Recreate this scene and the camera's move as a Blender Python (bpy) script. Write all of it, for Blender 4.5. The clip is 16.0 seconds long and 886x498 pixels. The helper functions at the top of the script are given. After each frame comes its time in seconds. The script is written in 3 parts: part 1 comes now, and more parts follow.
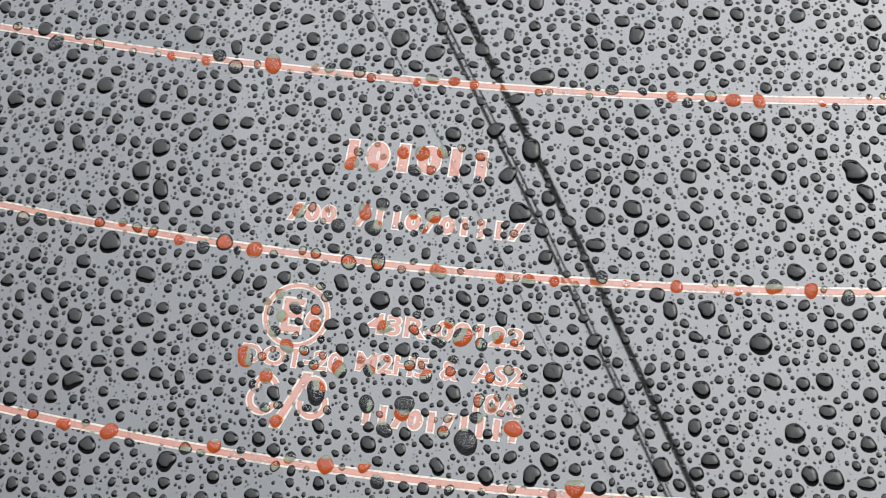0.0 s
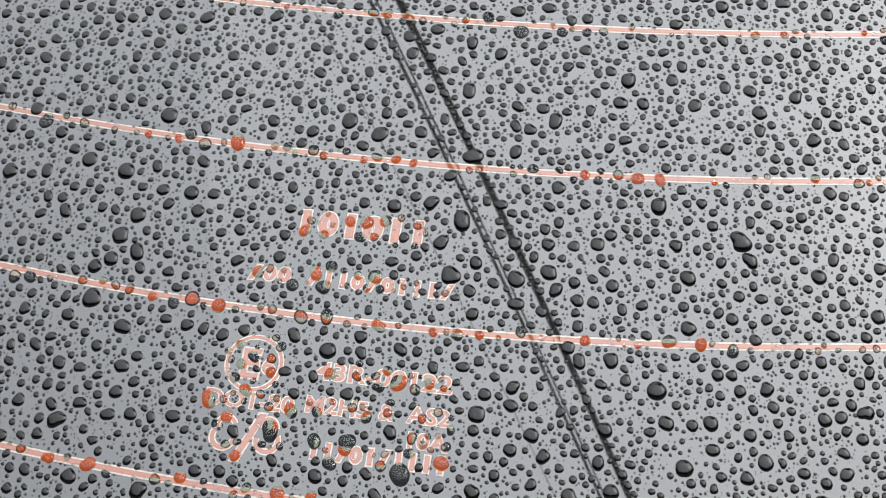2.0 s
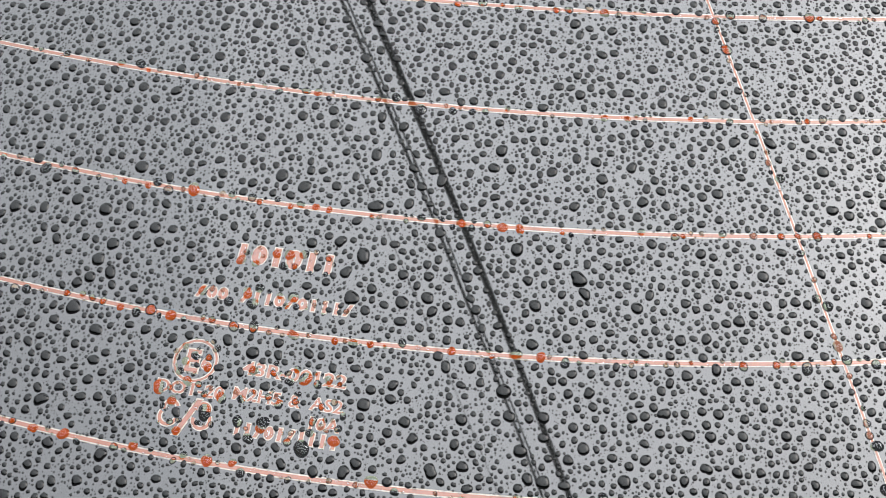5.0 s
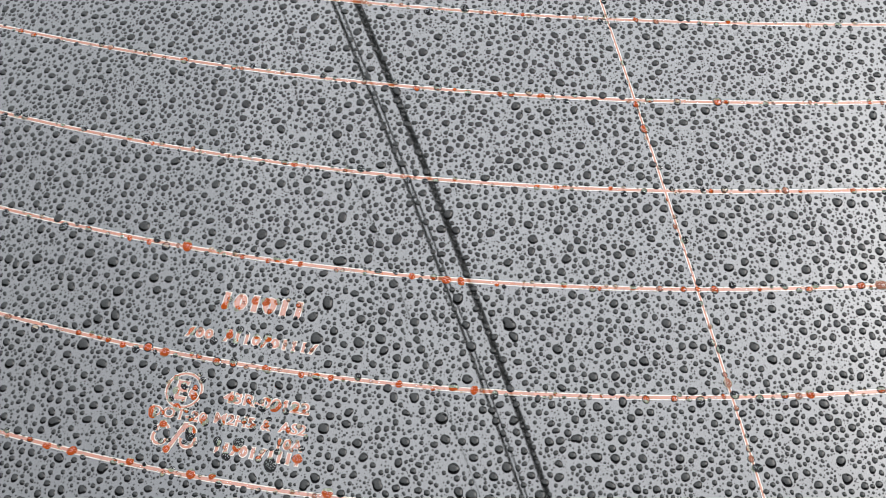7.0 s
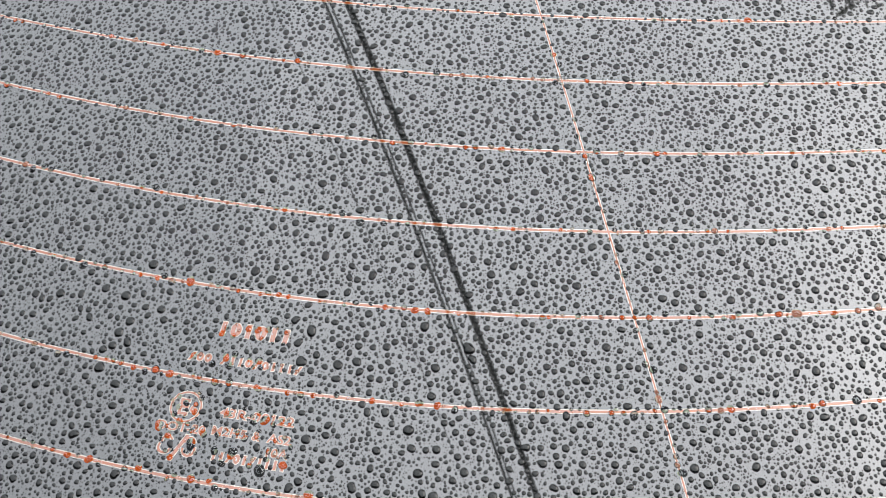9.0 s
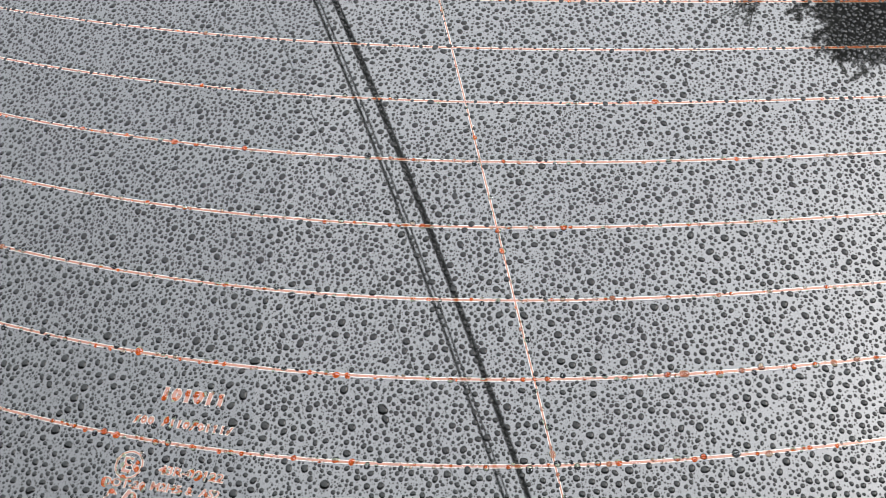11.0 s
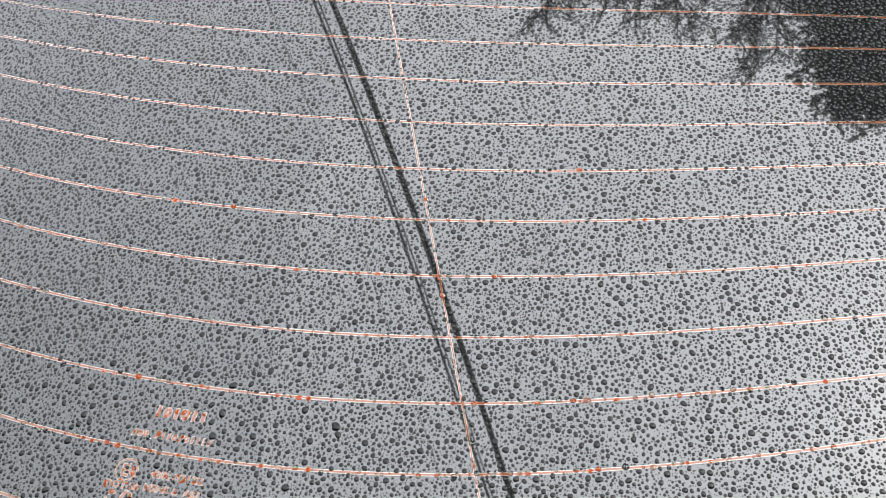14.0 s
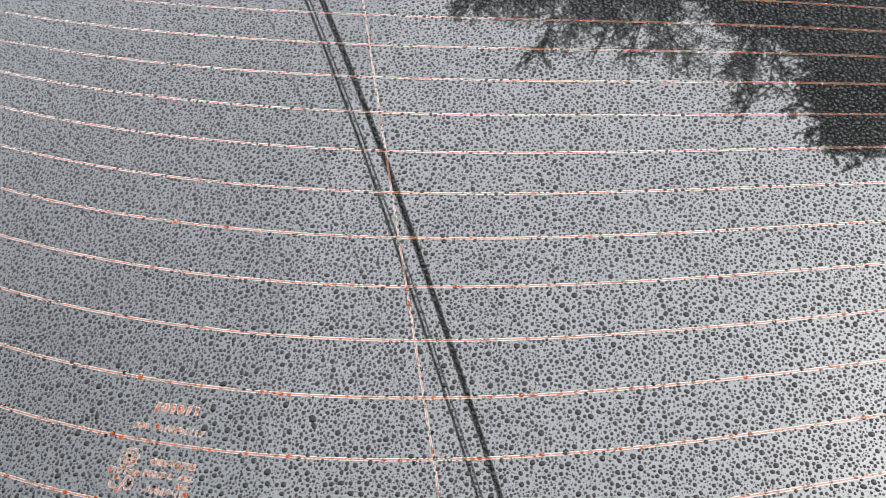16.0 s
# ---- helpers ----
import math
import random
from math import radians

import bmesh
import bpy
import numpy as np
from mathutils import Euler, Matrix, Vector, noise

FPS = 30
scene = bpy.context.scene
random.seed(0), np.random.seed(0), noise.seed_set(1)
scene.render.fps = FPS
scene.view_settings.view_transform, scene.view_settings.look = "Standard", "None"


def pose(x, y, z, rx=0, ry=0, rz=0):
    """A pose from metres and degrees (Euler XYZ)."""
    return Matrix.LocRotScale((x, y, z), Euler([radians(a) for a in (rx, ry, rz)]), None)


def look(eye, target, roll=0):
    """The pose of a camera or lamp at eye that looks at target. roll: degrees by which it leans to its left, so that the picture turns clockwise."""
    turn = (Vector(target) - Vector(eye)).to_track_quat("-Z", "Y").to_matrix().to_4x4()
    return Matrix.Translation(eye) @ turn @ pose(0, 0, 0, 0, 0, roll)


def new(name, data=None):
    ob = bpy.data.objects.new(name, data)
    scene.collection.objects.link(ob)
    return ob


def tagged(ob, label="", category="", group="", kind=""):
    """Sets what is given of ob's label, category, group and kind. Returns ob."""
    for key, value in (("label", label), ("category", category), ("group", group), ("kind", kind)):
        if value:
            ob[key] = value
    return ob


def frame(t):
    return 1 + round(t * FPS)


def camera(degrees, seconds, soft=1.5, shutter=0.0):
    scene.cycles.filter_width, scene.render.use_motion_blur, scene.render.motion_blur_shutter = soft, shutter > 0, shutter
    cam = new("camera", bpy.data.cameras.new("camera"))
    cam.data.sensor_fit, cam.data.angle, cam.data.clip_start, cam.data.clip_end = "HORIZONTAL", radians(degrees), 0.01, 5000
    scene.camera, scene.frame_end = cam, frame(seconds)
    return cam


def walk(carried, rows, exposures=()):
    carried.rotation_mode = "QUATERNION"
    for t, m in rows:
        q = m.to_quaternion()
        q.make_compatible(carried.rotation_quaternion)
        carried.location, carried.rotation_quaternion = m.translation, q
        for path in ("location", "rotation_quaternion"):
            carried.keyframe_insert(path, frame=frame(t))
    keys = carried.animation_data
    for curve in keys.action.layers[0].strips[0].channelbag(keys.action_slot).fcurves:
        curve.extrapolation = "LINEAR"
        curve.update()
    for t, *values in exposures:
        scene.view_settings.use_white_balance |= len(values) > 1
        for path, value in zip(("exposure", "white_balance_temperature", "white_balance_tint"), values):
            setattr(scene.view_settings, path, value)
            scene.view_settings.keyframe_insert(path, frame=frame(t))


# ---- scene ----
cam = camera(38.0, 16.0, 0.9)
PATH = [
    (0, (-0.1133, -0.1923, 1.2875), (-0.1015, 0.7610, 0.9858), -0.37),
    (0.5, (-0.1113, -0.1997, 1.2932), (-0.0925, 0.7521, 0.9871), -0.07),
    (1, (-0.1070, -0.2058, 1.2953), (-0.0868, 0.7510, 1.0053), -0.04),
    (1.5, (-0.1064, -0.2133, 1.2974), (-0.0881, 0.7463, 1.0167), -0.01),
    (2, (-0.1075, -0.2193, 1.2968), (-0.0772, 0.7452, 1.0346), 0.41),
    (2.5, (-0.1073, -0.2285, 1.3015), (-0.0805, 0.7368, 1.0416), 0.61),
    (3, (-0.1049, -0.2403, 1.3036), (-0.0831, 0.7264, 1.0487), 0.85),
    (3.5, (-0.0997, -0.2531, 1.3063), (-0.0834, 0.7158, 1.0595), 1.09),
    (4, (-0.0908, -0.2597, 1.3022), (-0.0719, 0.7146, 1.0776), 1.60),
    (4.2, (-0.0890, -0.2633, 1.3024), (-0.0691, 0.7113, 1.0790), 1.80),
    (6.3, (-0.0723, -0.3183, 1.3199), (-0.0695, 0.6611, 1.1179), 2.38),
    (6.5, (-0.0694, -0.3234, 1.3191), (-0.0713, 0.6575, 1.1244), 2.36),
    (7, (-0.0634, -0.3327, 1.3206), (-0.0753, 0.6501, 1.1362), 2.11),
    (7.5, (-0.0604, -0.3489, 1.3249), (-0.0781, 0.6348, 1.1462), 1.86),
    (8, (-0.0569, -0.3618, 1.3249), (-0.0800, 0.6229, 1.1522), 1.85),
    (8.5, (-0.0538, -0.3738, 1.3259), (-0.0820, 0.6124, 1.1628), 1.81),
    (9, (-0.0450, -0.3816, 1.3281), (-0.0792, 0.6060, 1.1750), 1.69),
    (9.5, (-0.0306, -0.3918, 1.3292), (-0.0785, 0.5971, 1.1885), 1.30),
    (10, (-0.0131, -0.4011, 1.3270), (-0.0776, 0.5896, 1.2068), 1.14),
    (10.2, (-0.0075, -0.4057, 1.3286), (-0.0798, 0.5852, 1.2145), 0.94),
    (12.3, (0.0165, -0.4580, 1.3575), (-0.0793, 0.5314, 1.2479), 0.21),
    (12.5, (0.0181, -0.4705, 1.3588), (-0.0781, 0.5192, 1.2525), 0.33),
    (13, (0.0331, -0.4797, 1.3561), (-0.0758, 0.5097, 1.2609), 0.32),
    (13.5, (0.0456, -0.4924, 1.3564), (-0.0741, 0.4964, 1.2672), 0.39),
    (14, (0.0544, -0.4988, 1.3521), (-0.0701, 0.4901, 1.2707), 0.70),
    (14.5, (0.0629, -0.5307, 1.3529), (-0.0671, 0.4577, 1.2734), 0.83),
    (15, (0.0718, -0.5467, 1.3500), (-0.0626, 0.4416, 1.2778), 0.89),
    (15.5, (0.0815, -0.5613, 1.3510), (-0.0588, 0.4267, 1.2860), 0.64),
    (16, (0.0901, -0.5639, 1.3490), (-0.0533, 0.4242, 1.2927), 0.35),
]
walk(cam, [(t, look(eye, target, roll)) for t, eye, target, roll in PATH], [(0, 2.12), (4, 2.07), (9, 2.11), (16, 2.13)])

# ---- sky and sun ----
SUN_EL, SUN_AZ = radians(46), radians(116)          # bright side of the overcast, to the right
world = bpy.data.worlds.new("overcast_sky")
scene.world = world
world.use_nodes = True
wn, wl = world.node_tree.nodes, world.node_tree.links
background = wn["Background"]
sky = wn.new("ShaderNodeTexSky")
sky.sky_type, sky.sun_disc = "NISHITA", False
sky.sun_elevation, sky.sun_rotation = SUN_EL, SUN_AZ
sky.air_density, sky.dust_density, sky.ozone_density = 1.0, 6.0, 1.0
pale = wn.new("ShaderNodeHueSaturation")
pale.inputs["Saturation"].default_value = 0.30
clouds, spread = wn.new("ShaderNodeTexNoise"), wn.new("ShaderNodeMapRange")
clouds.inputs["Scale"].default_value, clouds.inputs["Detail"].default_value = 3.0, 6
coords = wn.new("ShaderNodeTexCoord")
spread.inputs["From Min"].default_value, spread.inputs["From Max"].default_value = 0.3, 0.7
spread.inputs["To Min"].default_value, spread.inputs["To Max"].default_value = 0.76, 1.24
veil = wn.new("ShaderNodeVectorMath")
veil.operation = "SCALE"
wl.new(sky.outputs[0], pale.inputs["Color"])
wl.new(coords.outputs["Generated"], clouds.inputs["Vector"])
wl.new(clouds.outputs[0], spread.inputs[0])
wl.new(pale.outputs[0], veil.inputs[0])
wl.new(spread.outputs[0], veil.inputs["Scale"])
cover = wn.new("ShaderNodeVectorMath")              # the even grey of the cloud deck, with what comes through it
cover.operation = "MULTIPLY_ADD"
cover.inputs[1].default_value = (0.42, 0.42, 0.42)
rise, split, deck = wn.new("ShaderNodeMapRange"), wn.new("ShaderNodeSeparateXYZ"), wn.new("ShaderNodeVectorMath")
rise.inputs["From Min"].default_value, rise.inputs["To Min"].default_value, rise.inputs["To Max"].default_value = 0.1, 0.03, 1.2     # an overcast is far brighter overhead than low down
deck.operation = "SCALE"
deck.inputs[0].default_value = (7.28, 7.6, 8.02)
wl.new(coords.outputs["Generated"], split.inputs[0])
wl.new(split.outputs["Z"], rise.inputs[0])
lean, bias, thin_cloud = wn.new("ShaderNodeVectorMath"), wn.new("ShaderNodeMath"), wn.new("ShaderNodeMath")   # the deck is thinner behind the car than ahead of it
lean.operation, bias.operation, thin_cloud.operation = "DOT_PRODUCT", "ADD", "MULTIPLY"
lean.inputs[1].default_value = (0.06, -0.46, 0.0)
bias.inputs[1].default_value = 1.0
wl.new(coords.outputs["Generated"], lean.inputs[0])
wl.new(lean.outputs["Value"], bias.inputs[0])
wl.new(rise.outputs[0], thin_cloud.inputs[0])
wl.new(bias.outputs[0], thin_cloud.inputs[1])
wl.new(thin_cloud.outputs[0], deck.inputs["Scale"])
wl.new(deck.outputs[0], cover.inputs[2])
wl.new(veil.outputs[0], cover.inputs[0])
wl.new(cover.outputs[0], background.inputs["Color"])
background.inputs["Strength"].default_value = 0.12

sun = new("sun", bpy.data.lights.new("sun", "SUN"))
sun.data.energy, sun.data.angle, sun.data.color = 0.3, radians(120), (1.0, 0.97, 0.93)
toward = Vector((math.sin(SUN_AZ)*math.cos(SUN_EL), math.cos(SUN_AZ)*math.cos(SUN_EL), math.sin(SUN_EL)))
sun.matrix_world = look(toward*30, (0, 0, 0))


# ---- materials ----
def material(name, colour, rough=0.5, metal=0.0, scale=40.0, vary=0.25, bump=0.0, fine=6.0, ior=1.5, coat=0.0, tint=1.0):
    """A surface with grain at two scales: a broad stain and a fine one, and a little relief."""
    m = bpy.data.materials.new(name)
    m.use_nodes = True
    n, l = m.node_tree.nodes, m.node_tree.links
    b = n["Principled BSDF"]
    b.inputs["Roughness"].default_value, b.inputs["Metallic"].default_value = rough, metal
    b.inputs["IOR"].default_value = ior
    b.inputs["Coat Weight"].default_value, b.inputs["Coat Roughness"].default_value = coat, 0.020
    b.inputs["Coat IOR"].default_value, b.inputs["Coat Tint"].default_value = 1.69 if tint < 1 else 1.6, (tint, tint, tint, 1)
    where = n.new("ShaderNodeTexCoord")
    broad, small = n.new("ShaderNodeTexNoise"), n.new("ShaderNodeTexNoise")
    broad.inputs["Scale"].default_value, small.inputs["Scale"].default_value = scale, scale*fine
    broad.inputs["Detail"].default_value = 4
    both = n.new("ShaderNodeMath")
    both.operation = "ADD"
    ramp = n.new("ShaderNodeValToRGB")
    ramp.color_ramp.elements[0].position, ramp.color_ramp.elements[1].position = 0.7, 1.3
    ramp.color_ramp.elements[0].color = (*[c*(1 - vary) for c in colour], 1)
    ramp.color_ramp.elements[1].color = (*[min(1, c*(1 + vary)) for c in colour], 1)
    for tex in (broad, small):
        l.new(where.outputs["Object"], tex.inputs["Vector"])
    l.new(broad.outputs[0], both.inputs[0])
    l.new(small.outputs[0], both.inputs[1])
    l.new(both.outputs[0], ramp.inputs[0])
    l.new(ramp.outputs[0], b.inputs["Base Color"])
    if bump:
        relief = n.new("ShaderNodeBump")
        relief.inputs["Strength"].default_value, relief.inputs["Distance"].default_value = bump, 0.2/scale
        l.new(small.outputs[0], relief.inputs["Height"])
        l.new(relief.outputs[0], b.inputs["Normal"])
    return m


def privacy_glass():
    """Dark tinted safety glass: a clear mirror gloss by its Fresnel reflection, little light going through."""
    m = bpy.data.materials.new("privacy_glass")
    m.use_nodes = True
    n, l = m.node_tree.nodes, m.node_tree.links
    n.clear()
    out, mix, fres = n.new("ShaderNodeOutputMaterial"), n.new("ShaderNodeMixShader"), n.new("ShaderNodeFresnel")
    gloss, clear = n.new("ShaderNodeBsdfGlossy"), n.new("ShaderNodeBsdfTransparent")
    fres.inputs["IOR"].default_value = 1.85     # both faces of the sheet together
    gloss.inputs["Roughness"].default_value = 0.020
    clear.inputs["Color"].default_value = (0.05, 0.055, 0.06, 1)
    l.new(fres.outputs[0], mix.inputs[0])
    # a faint, patchy haze put into the glass colour to lift its darkest reflections
    haze, both = n.new("ShaderNodeBsdfDiffuse"), n.new("ShaderNodeAddShader")
    where, patch, ramp = n.new("ShaderNodeTexCoord"), n.new("ShaderNodeTexNoise"), n.new("ShaderNodeValToRGB")
    patch.inputs["Scale"].default_value, patch.inputs["Detail"].default_value = 14, 6
    ramp.color_ramp.elements[0].position, ramp.color_ramp.elements[1].position = 0.3, 0.7
    ramp.color_ramp.elements[0].color = (0.0045, 0.0046, 0.0046, 1)
    ramp.color_ramp.elements[1].color = (0.0080, 0.0080, 0.0078, 1)
    l.new(where.outputs["Object"], patch.inputs["Vector"])
    l.new(patch.outputs[0], ramp.inputs[0])
    l.new(ramp.outputs[0], haze.inputs["Color"])
    l.new(clear.outputs[0], both.inputs[0])
    l.new(haze.outputs[0], both.inputs[1])
    l.new(both.outputs[0], mix.inputs[1])
    l.new(gloss.outputs[0], mix.inputs[2])
    l.new(mix.outputs[0], out.inputs[0])
    return m


def rain_water():
    m = bpy.data.materials.new("rain_water")
    m.use_nodes = True
    b = m.node_tree.nodes["Principled BSDF"]
    b.inputs["Base Color"].default_value = (1, 1, 1, 1)
    b.inputs["Transmission Weight"].default_value = 1.0
    b.inputs["Roughness"].default_value, b.inputs["IOR"].default_value = 0.0, 1.333
    return m


def dark_foot():
    """Dark sheet under a drop: the weak reflection below water is put into its colour."""
    m = bpy.data.materials.new("dark_foot_sheet")
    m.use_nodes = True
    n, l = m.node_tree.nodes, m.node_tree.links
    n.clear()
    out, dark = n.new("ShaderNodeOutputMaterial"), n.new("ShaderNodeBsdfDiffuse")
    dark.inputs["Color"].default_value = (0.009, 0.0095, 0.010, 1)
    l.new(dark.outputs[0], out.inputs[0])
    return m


def dark_water():
    """Rain with a mirror gloss by its Fresnel reflection; its dark inside is put into the refraction colour."""
    m = bpy.data.materials.new("rain_water_darkened")
    m.use_nodes = True
    n, l = m.node_tree.nodes, m.node_tree.links
    n.clear()
    out, mix, fres = n.new("ShaderNodeOutputMaterial"), n.new("ShaderNodeMixShader"), n.new("ShaderNodeFresnel")
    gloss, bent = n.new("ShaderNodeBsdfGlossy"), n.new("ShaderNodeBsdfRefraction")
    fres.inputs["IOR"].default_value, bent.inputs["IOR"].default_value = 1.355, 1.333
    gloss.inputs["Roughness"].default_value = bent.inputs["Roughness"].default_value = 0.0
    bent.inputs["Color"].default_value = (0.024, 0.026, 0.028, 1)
    l.new(fres.outputs[0], mix.inputs[0])
    l.new(bent.outputs[0], mix.inputs[1])
    l.new(gloss.outputs[0], mix.inputs[2])
    l.new(mix.outputs[0], out.inputs[0])
    return m


GLASS = privacy_glass()
DARK_WATER = dark_water()
FOOT = dark_foot()
WATER = rain_water()
AMBER = material("fired_silver_print_amber", (0.60, 0.135, 0.042), 0.6, scale=400, vary=0.18, coat=1.0, ior=1.05, tint=0.2)
# pale strips along the print: a camera's sharpening halo put into colour
CREAM = material("print_edge_halo", (0.66, 0.54, 0.40), 0.6, scale=400, vary=0.45, coat=1.0, ior=1.05, tint=0.2)
# colours painted on drop feet in place of the print refracted through water
DROP_AMBER = material("drop_view_amber_deep", (0.165, 0.027, 0.003), 0.9, scale=600, vary=0.25, ior=1.05)
DROP_PALE = material("drop_view_pale_green", (0.085, 0.095, 0.066), 0.9, scale=900, vary=0.5, ior=1.05)
DROP_AMBER_LIGHT = material("drop_view_amber_light", (0.130, 0.050, 0.028), 0.9, scale=600, vary=0.25, ior=1.05)
DROP_CREAM_LIGHT = material("drop_view_cream_light", (0.125, 0.10, 0.07), 0.9, scale=900, vary=0.4, ior=1.05)
PAINT = material("dark_grey_car_paint", (0.05, 0.052, 0.056), 0.3, scale=8, vary=0.08, coat=1.0)
RUBBER = material("black_rubber", (0.02, 0.02, 0.02), 0.75, scale=60, vary=0.3, bump=0.2)
RIM = material("grey_alloy", (0.35, 0.35, 0.36), 0.35, 1.0, scale=30, vary=0.1)
ASPHALT = material("wet_asphalt", (0.05, 0.05, 0.052), 0.55, scale=1.2, vary=0.35, bump=0.5, fine=60)
CABLE = material("weathered_black_cable", (0.015, 0.015, 0.016), 0.95, scale=20, vary=0.3)
POLE = material("grey_weathered_wood_pole", (0.16, 0.13, 0.10), 0.85, scale=6, vary=0.4, bump=0.4)
BARK = material("dark_wet_bark", (0.055, 0.045, 0.036), 0.85, scale=9, vary=0.45, bump=0.6)
LEAF = material("dark_green_foliage", (0.07, 0.085, 0.045), 0.6, scale=3, vary=0.45)
HEDGE = material("dark_unseen_trees", (0.035, 0.045, 0.025), 0.8, scale=0.5, vary=0.5)


# ---- building blocks ----
def mesh_object(name, verts, faces, mat, parent=None, smooth=True, label=""):
    """One mesh object out of arrays of corners and faces; the faces all have the same number of corners, or are lists."""
    me = bpy.data.meshes.new(name)
    verts = np.asarray(verts, np.float32).reshape(-1, 3)
    if isinstance(faces, np.ndarray):
        n, k = faces.shape
        me.vertices.add(len(verts))
        me.vertices.foreach_set("co", verts.ravel())
        me.loops.add(n*k)
        me.loops.foreach_set("vertex_index", faces.astype(np.int32).ravel())
        me.polygons.add(n)
        me.polygons.foreach_set("loop_start", np.arange(0, n*k, k, dtype=np.int32))
        me.update(calc_edges=True)
        me.validate()
    else:
        me.from_pydata(verts.tolist(), [], faces)
        me.update()
    me.polygons.foreach_set("use_smooth", np.full(len(me.polygons), smooth))
    me.materials.append(mat)
    ob = new(name, me)
    if parent:
        ob.parent = parent
    if label:
        tagged(ob, label)
    return ob


def part(name, bm, mat, parent, label=""):
    """A bmesh as one mesh object under a thing."""
    me = bpy.data.meshes.new(name)
    bm.to_mesh(me)
    bm.free()
    me.materials.append(mat)
    ob = new(name, me)
    ob.parent = parent
    return tagged(ob, label) if label else ob


def grid_faces(rows, cols):
    a = (np.arange(rows - 1)[:, None]*cols + np.arange(cols - 1)[None]).ravel()
    return np.stack([a, a + 1, a + cols + 1, a + cols], 1)


def tube(name, centre, radius, mat, parent=None, sides=10, label=""):
    """A round bar along a row of places; radius: one number or one for each place."""
    centre = np.asarray(centre, float)
    radius = np.broadcast_to(radius, (len(centre),))
    along = np.gradient(centre, axis=0)
    along /= np.linalg.norm(along, axis=1)[:, None]
    side = np.cross(along, [0.31, 0.17, 0.93])
    side /= np.linalg.norm(side, axis=1)[:, None]
    other = np.cross(along, side)
    th = np.arange(sides)*2*np.pi/sides
    ring = centre[:, None] + radius[:, None, None]*(np.cos(th)[None, :, None]*side[:, None] + np.sin(th)[None, :, None]*other[:, None])
    n = len(centre)
    a = np.arange(n - 1)[:, None]*sides
    j = np.arange(sides)[None]
    k = (j + 1) % sides
    faces = np.stack([a + j, a + k, a + sides + k, a + sides + j], -1).reshape(-1, 4).tolist()
    faces += [list(range(sides))[::-1], list(range((n - 1)*sides, n*sides))]
    return mesh_object(name, ring.reshape(-1, 3), faces, mat, parent, True, label)


# ---- the rear window's shape: u along the glass, v up its slope, height out of it ----
BEND = dict(uu=-0.3491, uv=0.154, vv=-0.2672, uuu=0.2559, uuv=-0.383, uvv=-0.0762, vvv=0.0335, uuuu=0.168, uuuv=0.058)
AXES = np.array(((0.97121, -0.23824, 0.0), (0.14667, 0.59793, -0.78801), (0.18773, 0.76532, 0.61566)))
ORIGIN = np.array((0, 0, 1.25))
U_LOW, U_HIGH, V_LOW, V_HIGH = -0.30, 0.31, -0.14, 0.46
PANE_U, PANE_V, PANE_THICK = (-0.50, 0.60), (-0.19, 0.50), 0.0035


def bend(u, v):
    """Height of the glass over its tangent plane, with its two slopes; straight beyond the middle part."""
    a, b = np.clip(u, U_LOW, U_HIGH), np.clip(v, V_LOW, V_HIGH)
    k = BEND
    n = k["uu"]*a*a + k["uv"]*a*b + k["vv"]*b*b + k["uuu"]*a**3 + k["uuv"]*a*a*b + k["uvv"]*a*b*b + k["vvv"]*b**3 + k["uuuu"]*a**4 + k["uuuv"]*a**3*b
    nu = 2*k["uu"]*a + k["uv"]*b + 3*k["uuu"]*a*a + 2*k["uuv"]*a*b + k["uvv"]*b*b + 4*k["uuuu"]*a**3 + 3*k["uuuv"]*a*a*b
    nv = k["uv"]*a + 2*k["vv"]*b + k["uuv"]*a*a + 2*k["uvv"]*a*b + 3*k["vvv"]*b*b + k["uuuv"]*a**3
    return n + nu*(u - a) + nv*(v - b), nu, nv


def on_glass(u, v, h=0.0):
    """World places h metres over the glass at (u, v)."""
    u, v, h = np.broadcast_arrays(np.asarray(u, float), np.asarray(v, float), np.asarray(h, float))
    n, nu, nv = bend(u, v)
    s = np.sqrt(1 + nu*nu + nv*nv)
    local = np.stack([u - nu/s*h, v - nv/s*h, n + h/s], -1)
    return local @ AXES.T + ORIGIN


def heater_height(k):
    return 0.0307*k if k < 2 else 0.03115*k - 0.000175*k*k


def heater_line(k, u):
    """v of the k-th heating line at u."""
    vk, a = heater_height(k), np.clip(u, -0.26, 0.27)
    s, q, c = -0.2039 - 0.789*vk, 0.8201 + 0.139*vk, -1.0753 - 0.82*vk
    v = vk + s*a + q*a*a + c*a**3
    return v + (s + 2*q*a + 3*c*a*a)*(u - a)


# ---- ground and distance ----
ground_u = np.concatenate([-np.geomspace(1500, 3, 14), np.linspace(-2, 2, 5), np.geomspace(3, 1500, 14)])
gx, gy = np.meshgrid(ground_u, ground_u)
ground = mesh_object("ground", np.stack([gx, gy, 0*gx], -1), grid_faces(len(ground_u), len(ground_u)), ASPHALT)
tagged(ground, "wet dark grey asphalt under the parked car", "ground", kind="structure")

